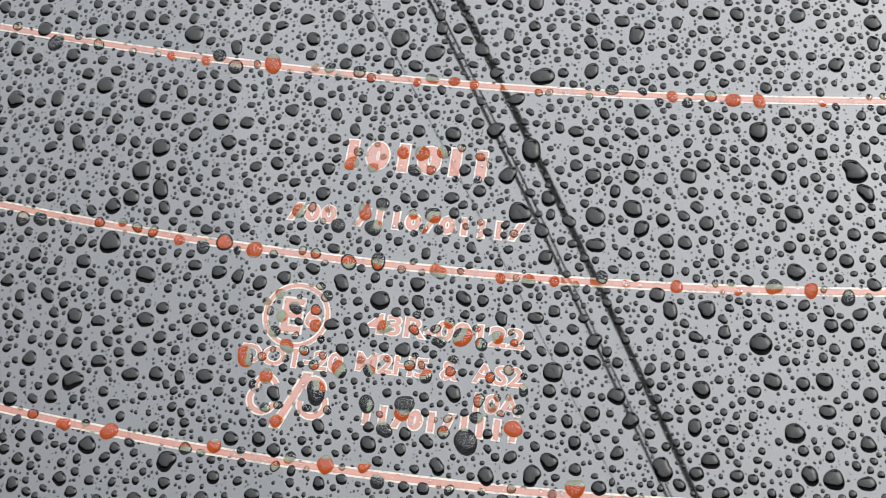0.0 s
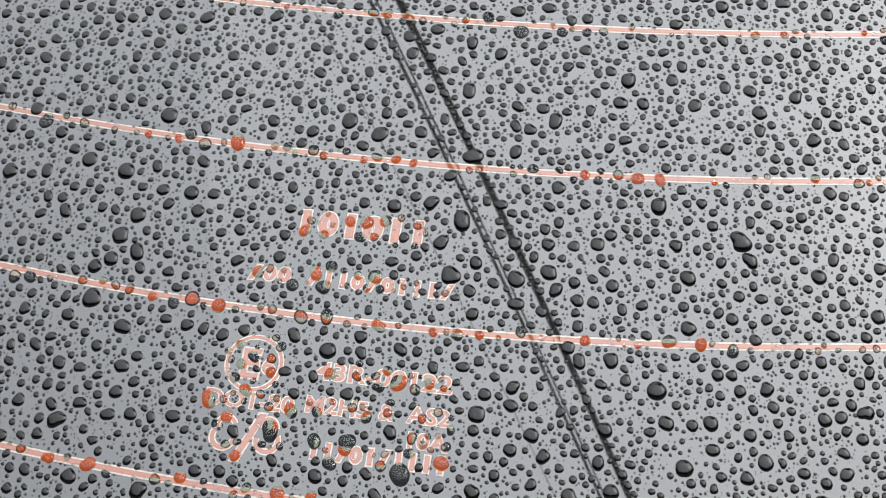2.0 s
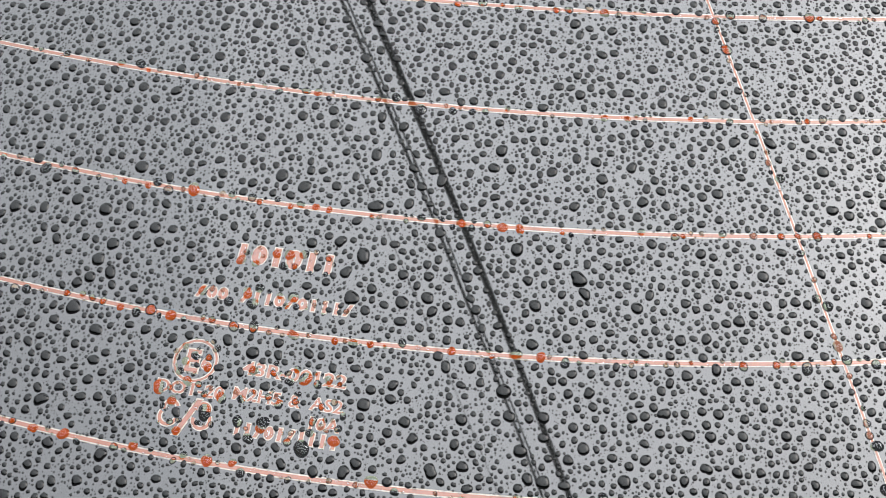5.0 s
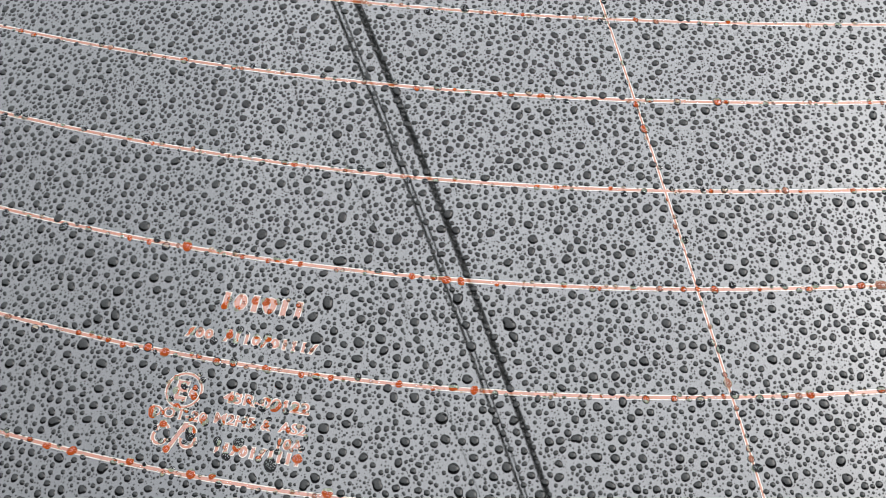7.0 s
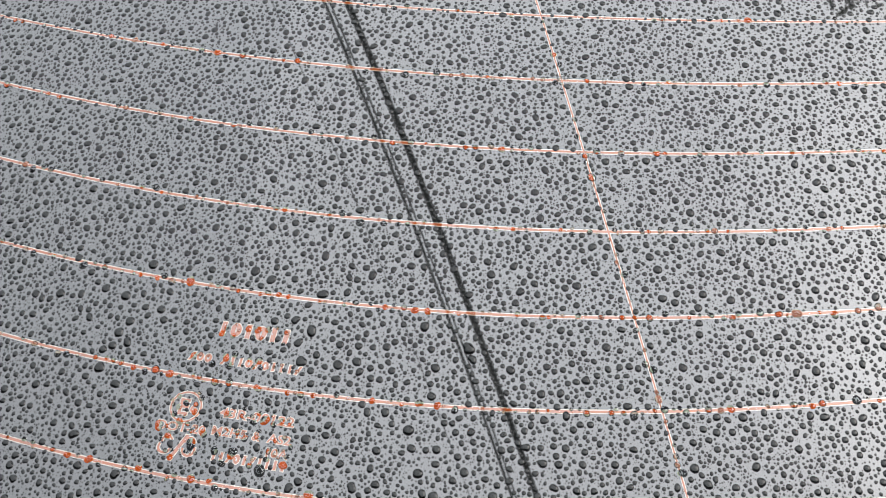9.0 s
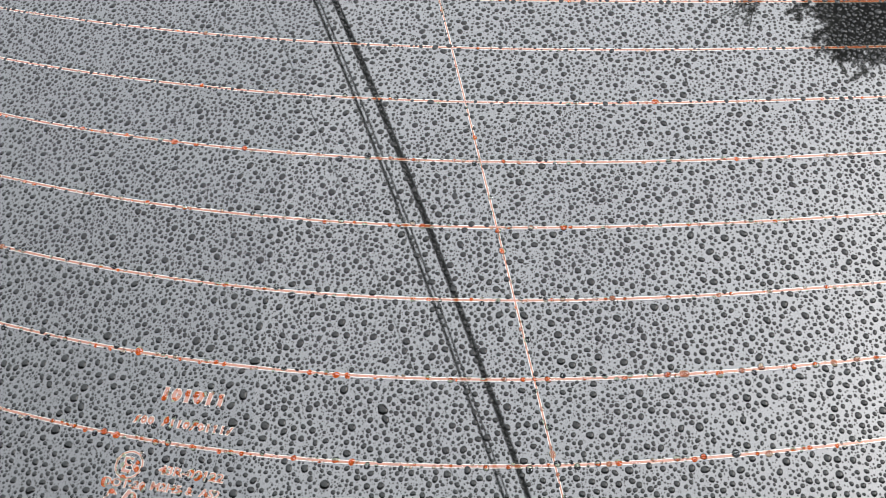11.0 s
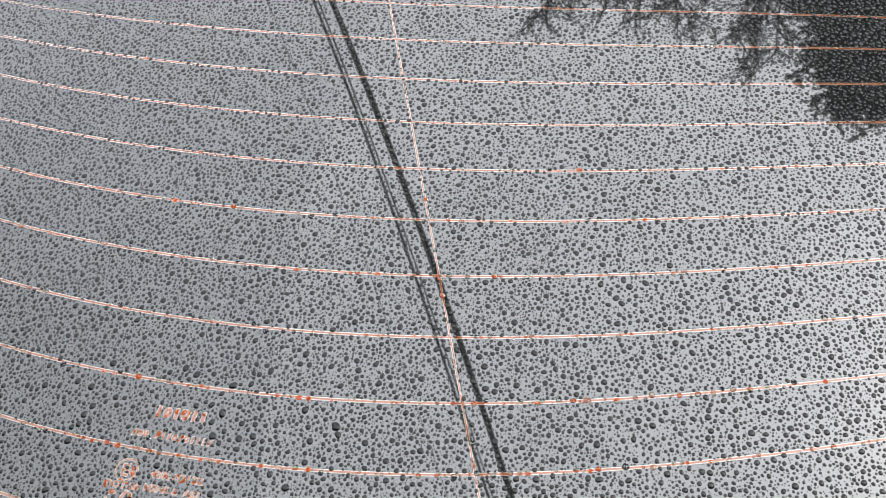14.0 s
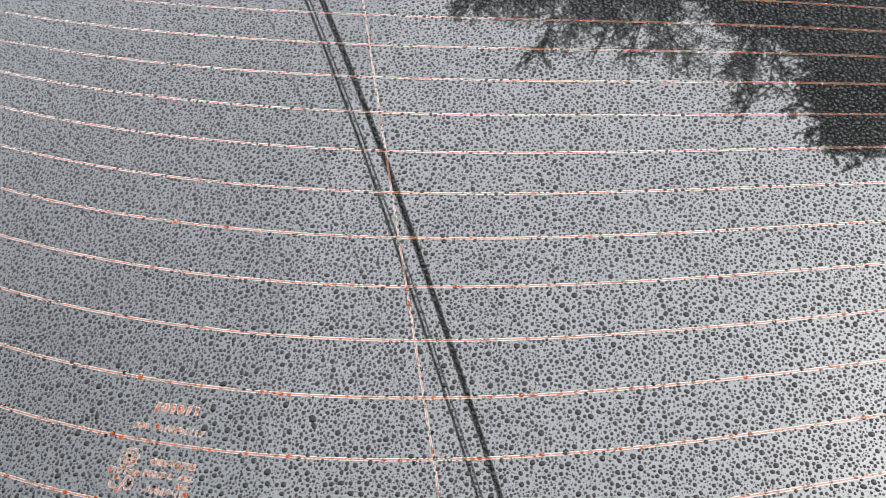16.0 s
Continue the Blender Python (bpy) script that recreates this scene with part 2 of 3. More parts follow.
# unseen woods added all round, below the mirrored sky, to darken the drops' sides
rng = np.random.default_rng(4)
belt_v, belt_f = [], []
for i in range(150):
    az = i/150*2*np.pi + rng.normal(0, 0.02)
    dist = rng.uniform(24, 30)
    top = rng.uniform(7.0, 12.0)
    for j in range(90):
        z = top*rng.beta(1.3, 1.2)
        wide = 2.2*(1.05 - z/top)**0.6
        c = np.array([math.sin(az)*dist, math.cos(az)*dist, z]) + rng.normal(0, 0.45, 3)*[wide, wide, 0.6]
        c[2] = max(c[2], 0.05)
        turn = rng.normal(0, 1, (2, 3))
        turn /= np.linalg.norm(turn, axis=1)[:, None]
        size = rng.uniform(0.5, 1.1)
        base = len(belt_v)
        belt_v += [c - turn[0]*size, c + turn[1]*size*0.6, c + turn[0]*size, c - turn[1]*size*0.6]
        belt_f.append([base, base + 1, base + 2, base + 3])
woods = mesh_object("unseen_woods", np.array(belt_v), np.array(belt_f), HEDGE, None, False)
tagged(woods, "unseen belt of dark trees added to darken the raindrops' sides", "trees", kind="stuff")

# ---- the car ----
car = new("car")
car.location = (0, 0, 0)
tagged(car, "parked dark grey hatchback with a wet tinted rear window", "car")

nu_, nv_ = 221, 139
uu, vv = np.meshgrid(np.linspace(*PANE_U, nu_), np.linspace(*PANE_V, nv_))
outer, inner = on_glass(uu, vv, 0).reshape(-1, 3), on_glass(uu, vv, -PANE_THICK).reshape(-1, 3)
f_out = grid_faces(nv_, nu_)
f_in = f_out[:, ::-1] + nu_*nv_
rim = np.concatenate([np.arange(nu_), np.arange(1, nv_)*nu_ + nu_ - 1, (nv_ - 1)*nu_ + np.arange(nu_ - 2, -1, -1), np.arange(nv_ - 2, 0, -1)*nu_])
nxt = np.roll(rim, -1)
f_rim = np.stack([rim, rim + nu_*nv_, nxt + nu_*nv_, nxt], 1)
window = mesh_object("rear_window", np.concatenate([outer, inner]), np.concatenate([f_out, f_in, f_rim]), GLASS, car, True,
                     "dark tinted rear window glass, wet and beaded with rain")


def ribbon(name, u, v, widths, mat, parent, h=0.00012, label=""):
    """A printed strip along (u, v), between two offsets to its side, standing a hair over the glass."""
    u, v = np.asarray(u, float), np.asarray(v, float)
    du, dv = np.gradient(u), np.gradient(v)
    d = np.hypot(du, dv)
    nu, nv = -dv/d, du/d
    lo, hi = widths
    rows = [on_glass(u + nu*o, v + nv*o, z) for o, z in ((lo, -0.0002), (lo, h), (hi, h), (hi, -0.0002))]
    verts = np.stack(rows, 1).reshape(-1, 3)
    return mesh_object(name, verts, grid_faces(len(u), 4), mat, parent, False, label)


LINE_U = np.linspace(-0.46, 0.56, 260)
for k in range(-4, 15):
    v = heater_line(k, LINE_U)
    ribbon("heating_line", LINE_U, v, (-0.00042, 0.00042), AMBER, window, 0.00005, "thin amber heating line fired onto the glass")
    ribbon("edge_halo", LINE_U, v, (0.00043, 0.00072), CREAM, window, 0.00003)
    ribbon("edge_halo", LINE_U, v, (-0.00072, -0.00043), CREAM, window, 0.00003)
post_v = np.linspace(-0.125, 0.385, 200)
ribbon("cross_line", 0*post_v, post_v, (-0.00025, 0.00025), AMBER, window, 0.00006, "thin amber line crossing the heating lines")
ribbon("edge_halo", 0*post_v, post_v, (0.00026, 0.00045), CREAM, window, 0.00004)
ribbon("edge_halo", 0*post_v, post_v, (-0.00045, -0.00026), CREAM, window, 0.00004)

# body: the tailgate, sides and roof round the window, closed off as one hollow shell


def body_shell():
    """Hollow hatchback shell round the window opening."""
    n = 24
    edge_u = np.concatenate([np.linspace(PANE_U[0], PANE_U[1], n), np.full(n, PANE_U[1]), np.linspace(PANE_U[1], PANE_U[0], n), np.full(n, PANE_U[0])])
    edge_v = np.concatenate([np.full(n, PANE_V[0]), np.linspace(PANE_V[0], PANE_V[1], n), np.full(n, PANE_V[1]), np.linspace(PANE_V[1], PANE_V[0], n)])
    inner_edge = on_glass(edge_u, edge_v, -0.006)
    outer_edge = on_glass(edge_u + np.sign(edge_u - 0.05)*0.012, edge_v + np.sign(edge_v - 0.15)*0.012, 0.001)
    flat = outer_edge.copy()
    flat[:, 1] = np.where(edge_v > 0.15, flat[:, 1] + 0.05, flat[:, 1] - 0.02)
    flat[:, 0] += np.sign(edge_u - 0.05)*0.09
    front = flat.copy()
    front[:, 1] = 2.9
    front[:, 2] = np.where(edge_v > 0.15, front[:, 2] - 0.1, front[:, 2])
    m = len(edge_u)
    verts = np.concatenate([inner_edge, outer_edge, flat, front])
    faces = []
    for a in range(3):
        for i in range(m):
            j = (i + 1) % m
            faces.append([a*m + i, a*m + j, (a + 1)*m + j, (a + 1)*m + i])
    faces.append([3*m + i for i in range(m)])
    return mesh_object("cabin", verts, faces, PAINT, car, False, "dark grey roof and window surround")


body_shell()
bm = bmesh.new()
bmesh.ops.create_cube(bm, size=1, matrix=Matrix.Translation((0.05, 1.55, 0.62)) @ Matrix.Diagonal((1.72, 3.9, 0.84, 1)))
bmesh.ops.bevel(bm, geom=bm.edges[:], offset=0.12, segments=4, affect="EDGES")
part("lower_body", bm, PAINT, car, "dark grey painted lower body")
for x in (-0.72, 0.82):
    for y in (0.35, 2.85):
        bm = bmesh.new()
        bmesh.ops.create_cone(bm, cap_ends=True, segments=40, radius1=0.32, radius2=0.32, depth=0.21, matrix=Matrix.Translation((x, y, 0.32)) @ Matrix.Rotation(radians(90), 4, "Y"))
        bmesh.ops.bevel(bm, geom=[e for e in bm.edges if len(e.link_faces) == 2 and e.calc_face_angle(0) > 1], offset=0.03, segments=3, affect="EDGES")
        wheel = part("wheel", bm, RUBBER, car, "black rubber tyre")
        bm = bmesh.new()
        bmesh.ops.create_cone(bm, cap_ends=True, segments=32, radius1=0.2, radius2=0.17, depth=0.05, matrix=Matrix.Translation((x + math.copysign(0.1, x), y, 0.32)) @ Matrix.Rotation(radians(90), 4, "Y"))
        part("rim", bm, RIM, wheel)


# ---- marks printed on the glass ----
ROW = math.atan2(-0.0092, 0.0222)            # the rows of print run along the heating lines


PRINT_SHAPES = {AMBER: [], CREAM: []}        # outlines of all marks along u and v, to tell what lies under a drop


def printed(name, shapes, at, size, mat=AMBER, label="", parent=window, h=0.00005):
    """Flat shapes laid on the glass. shapes: triangles or quads in a local x, y."""
    verts, faces = [], []
    for ring in shapes:
        base = len(verts)
        verts += ring
        faces.append(list(range(base, base + len(ring))))
    verts = np.array(verts, float)*size
    c, s = math.cos(ROW), math.sin(ROW)
    u = at[0] + verts[:, 0]*c - verts[:, 1]*s
    v = at[1] + verts[:, 0]*s + verts[:, 1]*c
    PRINT_SHAPES[mat] += [np.stack([u[f], v[f]], 1) for f in faces]
    return mesh_object(name, on_glass(u, v, h), faces, mat, parent, False, label)


def frame_shape(x, y, w, h, t):
    """A hollow upright bar: four quads."""
    return [[(x, y), (x + w, y), (x + w, y + t), (x, y + t)], [(x, y + h - t), (x + w, y + h - t), (x + w, y + h), (x, y + h)],
            [(x, y + t), (x + t, y + t), (x + t, y + h - t), (x, y + h - t)], [(x + w - t, y + t), (x + w, y + t), (x + w, y + h - t), (x + w - t, y + h - t)]]


def ring_shape(cx, cy, r, t, start=0.0, end=360.0, n=40):
    out = []
    for i in range(n):
        a, b = (radians(start + (end - start)*k/n) for k in (i, i + 1))
        out.append([(cx + math.cos(a)*r, cy + math.sin(a)*r), (cx + math.cos(b)*r, cy + math.sin(b)*r),
                    (cx + math.cos(b)*(r - t), cy + math.sin(b)*(r - t)), (cx + math.cos(a)*(r - t), cy + math.sin(a)*(r - t))])
    return out


def lettering(name, words, at, height, width, label="", offset=0.016, mat=AMBER, parent=window, h=0.00005):
    """Words in the built-in font, fitted to a height and width, printed on the glass."""
    curve = bpy.data.curves.new(name, "FONT")
    curve.body, curve.size, curve.offset, curve.resolution_u = words, 1.0, offset, 3
    ob = bpy.data.objects.new(name, curve)
    scene.collection.objects.link(ob)
    bpy.context.view_layer.update()
    got = ob.evaluated_get(bpy.context.evaluated_depsgraph_get())
    me = got.to_mesh()
    xy = np.array([v.co[:2] for v in me.vertices])
    faces = [list(p.vertices) for p in me.polygons]
    got.to_mesh_clear()
    bpy.data.objects.remove(ob)
    bpy.data.curves.remove(curve)
    more = (offset - 0.016)/0.70*height
    x = (xy[:, 0] - xy[:, 0].min())/np.ptp(xy[:, 0])*(width + 2*more) - more
    y = xy[:, 1]/0.70*height
    c, s = math.cos(ROW), math.sin(ROW)
    u, v = at[0] + x*c - y*s, at[1] + x*s + y*c
    PRINT_SHAPES[mat] += [np.stack([u[f], v[f]], 1) for f in faces]
    ob = mesh_object(name, on_glass(u, v, h), faces, mat, parent, False, label)
    if label:
        lettering("edge_halo", words, at, height, width, "", 0.060, CREAM, window, 0.00003)
    return ob


def oval_shape(x, y, w, h, t, n=28):
    out = []
    for i in range(n):
        a, b = 2*math.pi*i/n, 2*math.pi*(i + 1)/n
        out.append([(x + w/2 + math.cos(q)*(w/2 - d), y + h/2 + math.sin(q)*(h/2 - d)) for q, d in ((a, 0), (b, 0), (b, t), (a, t))])
    return out


def word_bars(name, signs, at, height, width, thick, label):
    """A row of plain upright bars, slanted bars and ovals in place of a maker's name. signs: one for each character, a dot for a gap."""
    step = width/len(signs)
    for i, sign in enumerate(signs):
        x, w, e = i*step + 0.07*step, 0.86*step, 0.00024
        if sign == ".":
            continue
        made = []
        for g in (0.0, e):
            y, h, t = -g, height + 2*g, thick + 2*g
            if sign == "o":
                made.append(oval_shape(x - g, y, w + 2*g, h, t))
            elif sign == "i":
                made.append([[(x + w/2 - t/2, y), (x + w/2 + t/2, y), (x + w/2 + t/2, y + h), (x + w/2 - t/2, y + h)]])
            else:
                made.append([[(x + w*0.2 - t/2, y), (x + w*0.2 + t/2, y), (x + w*0.8 + t/2, y + h), (x + w*0.8 - t/2, y + h)]])
        printed(name, made[0], at, 1.0, label=label)
        printed("edge_halo", made[1], at, 1.0, CREAM, h=0.00003)


word_bars("maker_mark", "ioioii", (-0.1252, 0.0230), 0.0046, 0.0240, 0.00145, "amber maker's name bars printed on the glass")
word_bars("glassmaker_mark", "soo.siiosoiiis", (-0.1347, 0.0168), 0.0027, 0.0362, 0.00078, "small amber glassmaker's bars printed on the glass")
word_bars("glass_type_mark", "iisoisiiii", (-0.1315, -0.0170), 0.0028, 0.0233, 0.00080, "small amber product bars printed on the glass")
printed("approval_ring", ring_shape(0, 0, 0.00490, 0.00050), (-0.13645, 0.0012), 1.0, label="amber approval circle printed on the glass")
printed("edge_halo", ring_shape(0, 0, 0.00514, 0.00098), (-0.13645, 0.0012), 1.0, CREAM, h=0.00003)
lettering("approval_letter", "E", (-0.1393, -0.0003), 0.0050, 0.0030, "amber letter printed in the approval circle")
lettering("approval_digit", "6", (-0.1357, -0.0008), 0.0030, 0.0022, "small amber digit printed in the approval circle")
lettering("approval_number", "43R-00122", (-0.1271, -0.0042), 0.0029, 0.0230, "amber approval number printed on the glass")
lettering("dot_code", "DOT-20", (-0.1459, -0.0033), 0.0027, 0.0150, "amber glass code printed on the glass")
lettering("glazing_code", "M2H5", (-0.1299, -0.0093), 0.0027, 0.0104, "amber glass code printed on the glass")
lettering("ampersand", "&", (-0.1185, -0.0139), 0.0027, 0.0025, "amber ampersand printed on the glass")
lettering("class_code", "AS2", (-0.1142, -0.0156), 0.0027, 0.0071, "amber glass class printed on the glass")
lettering("thickness_code", "10A", (-0.1151, -0.0198), 0.0026, 0.0066, "small amber code printed on the glass")
logo = ring_shape(0.0026, 0.0011, 0.0022, 0.0007, 150, 350, 14) + ring_shape(0.0028, 0.0030, 0.0018, 0.0006, 20, 200, 12)
logo += ring_shape(0.0100, 0.0012, 0.0022, 0.0007, 170, 390, 14) + ring_shape(0.0098, 0.0034, 0.0018, 0.0006, 0, 190, 12)
logo += [[(0.0045, -0.0026), (0.0056, -0.0026), (0.0092, 0.0056), (0.0081, 0.0056)]]
printed("round_mark", logo, (-0.1468, -0.0098), 1.0, label="amber slashed emblem printed on the glass")
halo = ring_shape(0.0026, 0.0011, 0.00245, 0.0012, 150, 350, 14) + ring_shape(0.0028, 0.0030, 0.00205, 0.0011, 20, 200, 12)
halo += ring_shape(0.0100, 0.0012, 0.00245, 0.0012, 170, 390, 14) + ring_shape(0.0098, 0.0034, 0.00205, 0.0011, 0, 190, 12)
halo += [[(0.0042, -0.0029), (0.0059, -0.0029), (0.0095, 0.0059), (0.0078, 0.0059)]]
printed("edge_halo", halo, (-0.1468, -0.0098), 1.0, CREAM, h=0.00003)


# ---- rain ----
MARK_U, MARK_V, MARK_CELL = (-0.152, -0.085), (-0.040, 0.034), 0.00006
marks = np.zeros((int((MARK_V[1] - MARK_V[0])/MARK_CELL), int((MARK_U[1] - MARK_U[0])/MARK_CELL)), np.int8)


def stamp(outline, value):
    """Enters one convex outline into the map of the marks."""
    (i0, j0), (i1, j1) = [((q - (MARK_U[0], MARK_V[0]))/MARK_CELL).astype(int) for q in (outline.min(0), outline.max(0))]
    i0, j0, i1, j1 = max(i0, 0), max(j0, 0), min(i1 + 1, marks.shape[1] - 1), min(j1 + 1, marks.shape[0] - 1)
    x, y = np.meshgrid(MARK_U[0] + (np.arange(i0, i1 + 1) + 0.5)*MARK_CELL, MARK_V[0] + (np.arange(j0, j1 + 1) + 0.5)*MARK_CELL)
    nxt = np.roll(outline, -1, 0)
    side = [(b[0] - a[0])*(y - a[1]) - (b[1] - a[1])*(x - a[0]) for a, b in zip(outline, nxt)]
    inside = np.all([q >= -1e-12 for q in side], 0) | np.all([q <= 1e-12 for q in side], 0)
    marks[j0:j1 + 1, i0:i1 + 1][inside] = value


for shape in PRINT_SHAPES[CREAM]:
    stamp(shape, 1)
for shape in PRINT_SHAPES[AMBER]:
    stamp(shape, 2)


def line_gap(u, v):
    """How far it is to the nearest printed line."""
    gap = np.where((v > -0.125) & (v < 0.385), np.abs(u)*1.6, 1.0)
    for k in range(-4, 15):
        gap = np.minimum(gap, np.abs(v - heater_line(k, u))*0.97)
    return gap


def print_at(u, v):
    """What is printed on the glass at (u, v): 0 nothing, 1 the pale edge halo, 2 amber."""
    gap = line_gap(u, v)
    on_line = np.where(gap < 0.00042, 2, np.where(gap < 0.00072, 1, 0))
    i, j = ((u - MARK_U[0])/MARK_CELL).astype(int), ((v - MARK_V[0])/MARK_CELL).astype(int)
    ok = (i >= 0) & (j >= 0) & (i < marks.shape[1]) & (j < marks.shape[0])
    return np.maximum(on_line, np.where(ok, marks[np.clip(j, 0, marks.shape[0] - 1), np.clip(i, 0, marks.shape[1] - 1)], 0))


def drop_dome(rng, count, sides, rings, rough):
    """Domes of many drops of radius 1: places, the faces of one drop, and the uneven outline of each."""
    th = np.arange(sides)*2*np.pi/sides
    edge = np.ones((count, sides))
    for k, amp in ((2, 0.11), (3, 0.05), (4, 0.026), (5, 0.015)):
        a = np.clip(rng.normal(0, amp*rough, (count, 1)), -1.6*amp, 1.6*amp)
        ph = rng.uniform(0, 2*np.pi, (count, 1))
        edge += a*np.cos(k*th[None] + ph)
    tall = rng.uniform(0.27, 0.40, count)
    rho = np.concatenate([[1.0], np.linspace(1, 0, rings + 1)[1:-1]**0.62])
    h = tall[:, None]*(1 - rho[None]**3.1)        # a flattened cap with a steep rim
    top = rng.normal(0, 0.10*rough, (count, 2, 1, 1))
    edge *= np.hypot(0.96*np.cos(th), 1.03*np.sin(th))[None]      # a little longer down the slope
    x = rho[None, :, None]*edge[:, None]*np.cos(th)[None, None] + top[:, 0]*h[:, :, None]
    y = rho[None, :, None]*edge[:, None]*np.sin(th)[None, None] + top[:, 1]*h[:, :, None]
    z = np.repeat(h[:, :, None], sides, 2)
    z[:, 0] = -0.02
    p = np.stack([x, y, z], -1).reshape(count, -1, 3)
    peak = np.stack([top[:, 0, 0, 0]*tall, top[:, 1, 0, 0]*tall, tall], -1)[:, None]
    faces = []
    for r in range(rings):
        for j in range(sides):
            k = (j + 1) % sides
            if r < rings - 1:
                a, b, c, d = r*sides + j, r*sides + k, (r + 1)*sides + k, (r + 1)*sides + j
                faces += [(a, b, c), (a, c, d)]
            else:
                faces.append((r*sides + j, r*sides + k, rings*sides))
    return np.concatenate([p, peak], 1), np.array(faces), edge


def drop_foot(edge, belts, lift):
    """The coloured foot sheet under drops with that outline, in rings: places and the faces of one foot."""
    count, sides = edge.shape
    th = np.arange(sides)*2*np.pi/sides
    p = [np.stack([q*edge*np.cos(th)[None], q*edge*np.sin(th)[None], np.full((count, sides), lift)], -1) for q in ([0.97, *np.linspace(0.76, 0, belts)[:-1]] if belts > 1 else [0.97])]
    p.append(np.tile([[[0.0, 0.0, lift]]], (count, 1, 1)))
    faces = []
    for r in range(belts):
        for j in range(sides):
            k = (j + 1) % sides
            if r < belts - 1:
                a, b, c, d = r*sides + j, r*sides + k, (r + 1)*sides + k, (r + 1)*sides + j
                faces += [(a, b, c), (a, c, d)]
            else:
                faces.append((r*sides + j, r*sides + k, belts*sides))
    return np.concatenate(p, 1), np.array(faces)


def in_sight(u, v, m=0.02):
    """The part of the window that the rain is built on in full."""
    return (v < 0.336 - 0.39*u + m) & (v > -0.045 - 0.2*u - m) & (u > -0.20 - 0.13*v - m) & (u < 0.213 + 0.36*v + m)


CELL = 0.0042


def place(taken, u, v, r):
    taken.setdefault((int(u // CELL), int(v // CELL)), []).append((u, v, r))


def scatter(rng, taken, dense, low, high, area, shape=1.6):
    """Places for drops that keep clear of those already there. dense: tries for each square metre."""
    out = []
    count = int(dense*(area[1] - area[0])*(area[3] - area[2]))
    us, vs = rng.uniform(area[0], area[1], count), rng.uniform(area[2], area[3], count)
    rs = low + (high - low)*rng.beta(1.0, shape, count)
    keep = in_sight(us, vs)
    for u, v, r in zip(us[keep].tolist(), vs[keep].tolist(), rs[keep].tolist()):
        i, j = int(u // CELL), int(v // CELL)
        near = [d for a in (i - 1, i, i + 1) for b in (j - 1, j, j + 1) for d in taken.get((a, b), ())]
        for x, y, q in near:
            gap = (r + q)*1.04 + 0.08*min(r, q) + 0.00003
            if (u - x)**2 + (v - y)**2 < gap*gap:
                break
        else:
            place(taken, u, v, r)
            out.append((u, v, r))
    return np.array(out)


rng = np.random.default_rng(11)
taken = {}
ALL = (-0.29, 0.36, -0.14, 0.47)
NEAR = (-0.215, 0.05, -0.075, 0.11)
# millimetres along u and v, and the radius: drops that sit over the print, and the largest ones beside it
ON_PRINT = ((-146.8, 50.5, 0.77), (-131.1, 43.7, 1.58), (-141.5, 47.8, 0.85), (-109.9, 33.4, 0.71), (-104.3, 31.8, 0.89), (-101.5, 30.3, 0.80), (-64.2, 16.5, 1.20), (-60.5, 15.2, 1.11), (-51.4, 12.4, 0.68), (-151.3, 18.2, 0.89), (-140.4, 13.2, 1.31), (-106.1, -1.7, 0.83), (-98.7, -4.3, 0.82), (-88.8, -7.5, 0.61), (-81.9, -9.9, 0.98), (-73.6, -13.0, 0.65), (-63.5, -15.6, 1.13), (-173.1, -5.2, 1.04), (-166.7, -8.2, 1.29), (-152.1, -14.6, 1.08), (-137.2, -21.6, 1.29), (-132.0, -23.4, 0.88), (-104.4, -34.1, 1.40), (-108.9, 20.5, 1.13), (-132.5, 17.4, 1.14), (-122.9, 14.3, 1.21), (-134.1, -1.1, 0.93), (-124.4, -4.2, 1.08), (-113.8, -8.8, 1.48), (-136.2, -11.0, 1.65), (-125.0, -17.4, 1.13), (-110.4, -23.8, 1.27), (-145.1, -2.8, 1.44))
LARGE = ((-96.1, 16.9, 1.80), (-117.3, -23.8, 1.83), (-100.6, 7.5, 1.77), (-152.0, 44.1, 1.71), (-110.5, 42.0, 1.64), (-151.3, 34.6, 1.58), (-155.0, 31.6, 1.67), (-161.8, 21.1, 1.82), (-157.3, 14.2, 1.52), (-62.3, 10.4, 1.61), (-50.8, 0.3, 1.92), (-90.9, 28.6, 1.75), (-73.1, -21.3, 1.68), (-73.3, -26.9, 1.34), (-170.9, 1.0, 1.58), (-124.3, -16.3, 1.46), (-150.9, 3.2, 1.30), (-102.7, -17.4, 1.53), (-92.0, -34.7, 1.55), (-159.3, -14.8, 1.51), (-170.2, -9.3, 1.37), (-105.9, 37.7, 1.62), (-74.8, 31.5, 1.50), (-142.4, 53.2, 1.72), (-84.3, 3.5, 1.50), (-83.9, -13.1, 1.29), (-66.3, -28.8, 1.34), (-90.0, 3.8, 1.59), (-173.1, 51.1, 1.59), (-72.8, -40.8, 1.31), (-85.9, -30.3, 1.17), (-109.7, -30.8, 1.41))
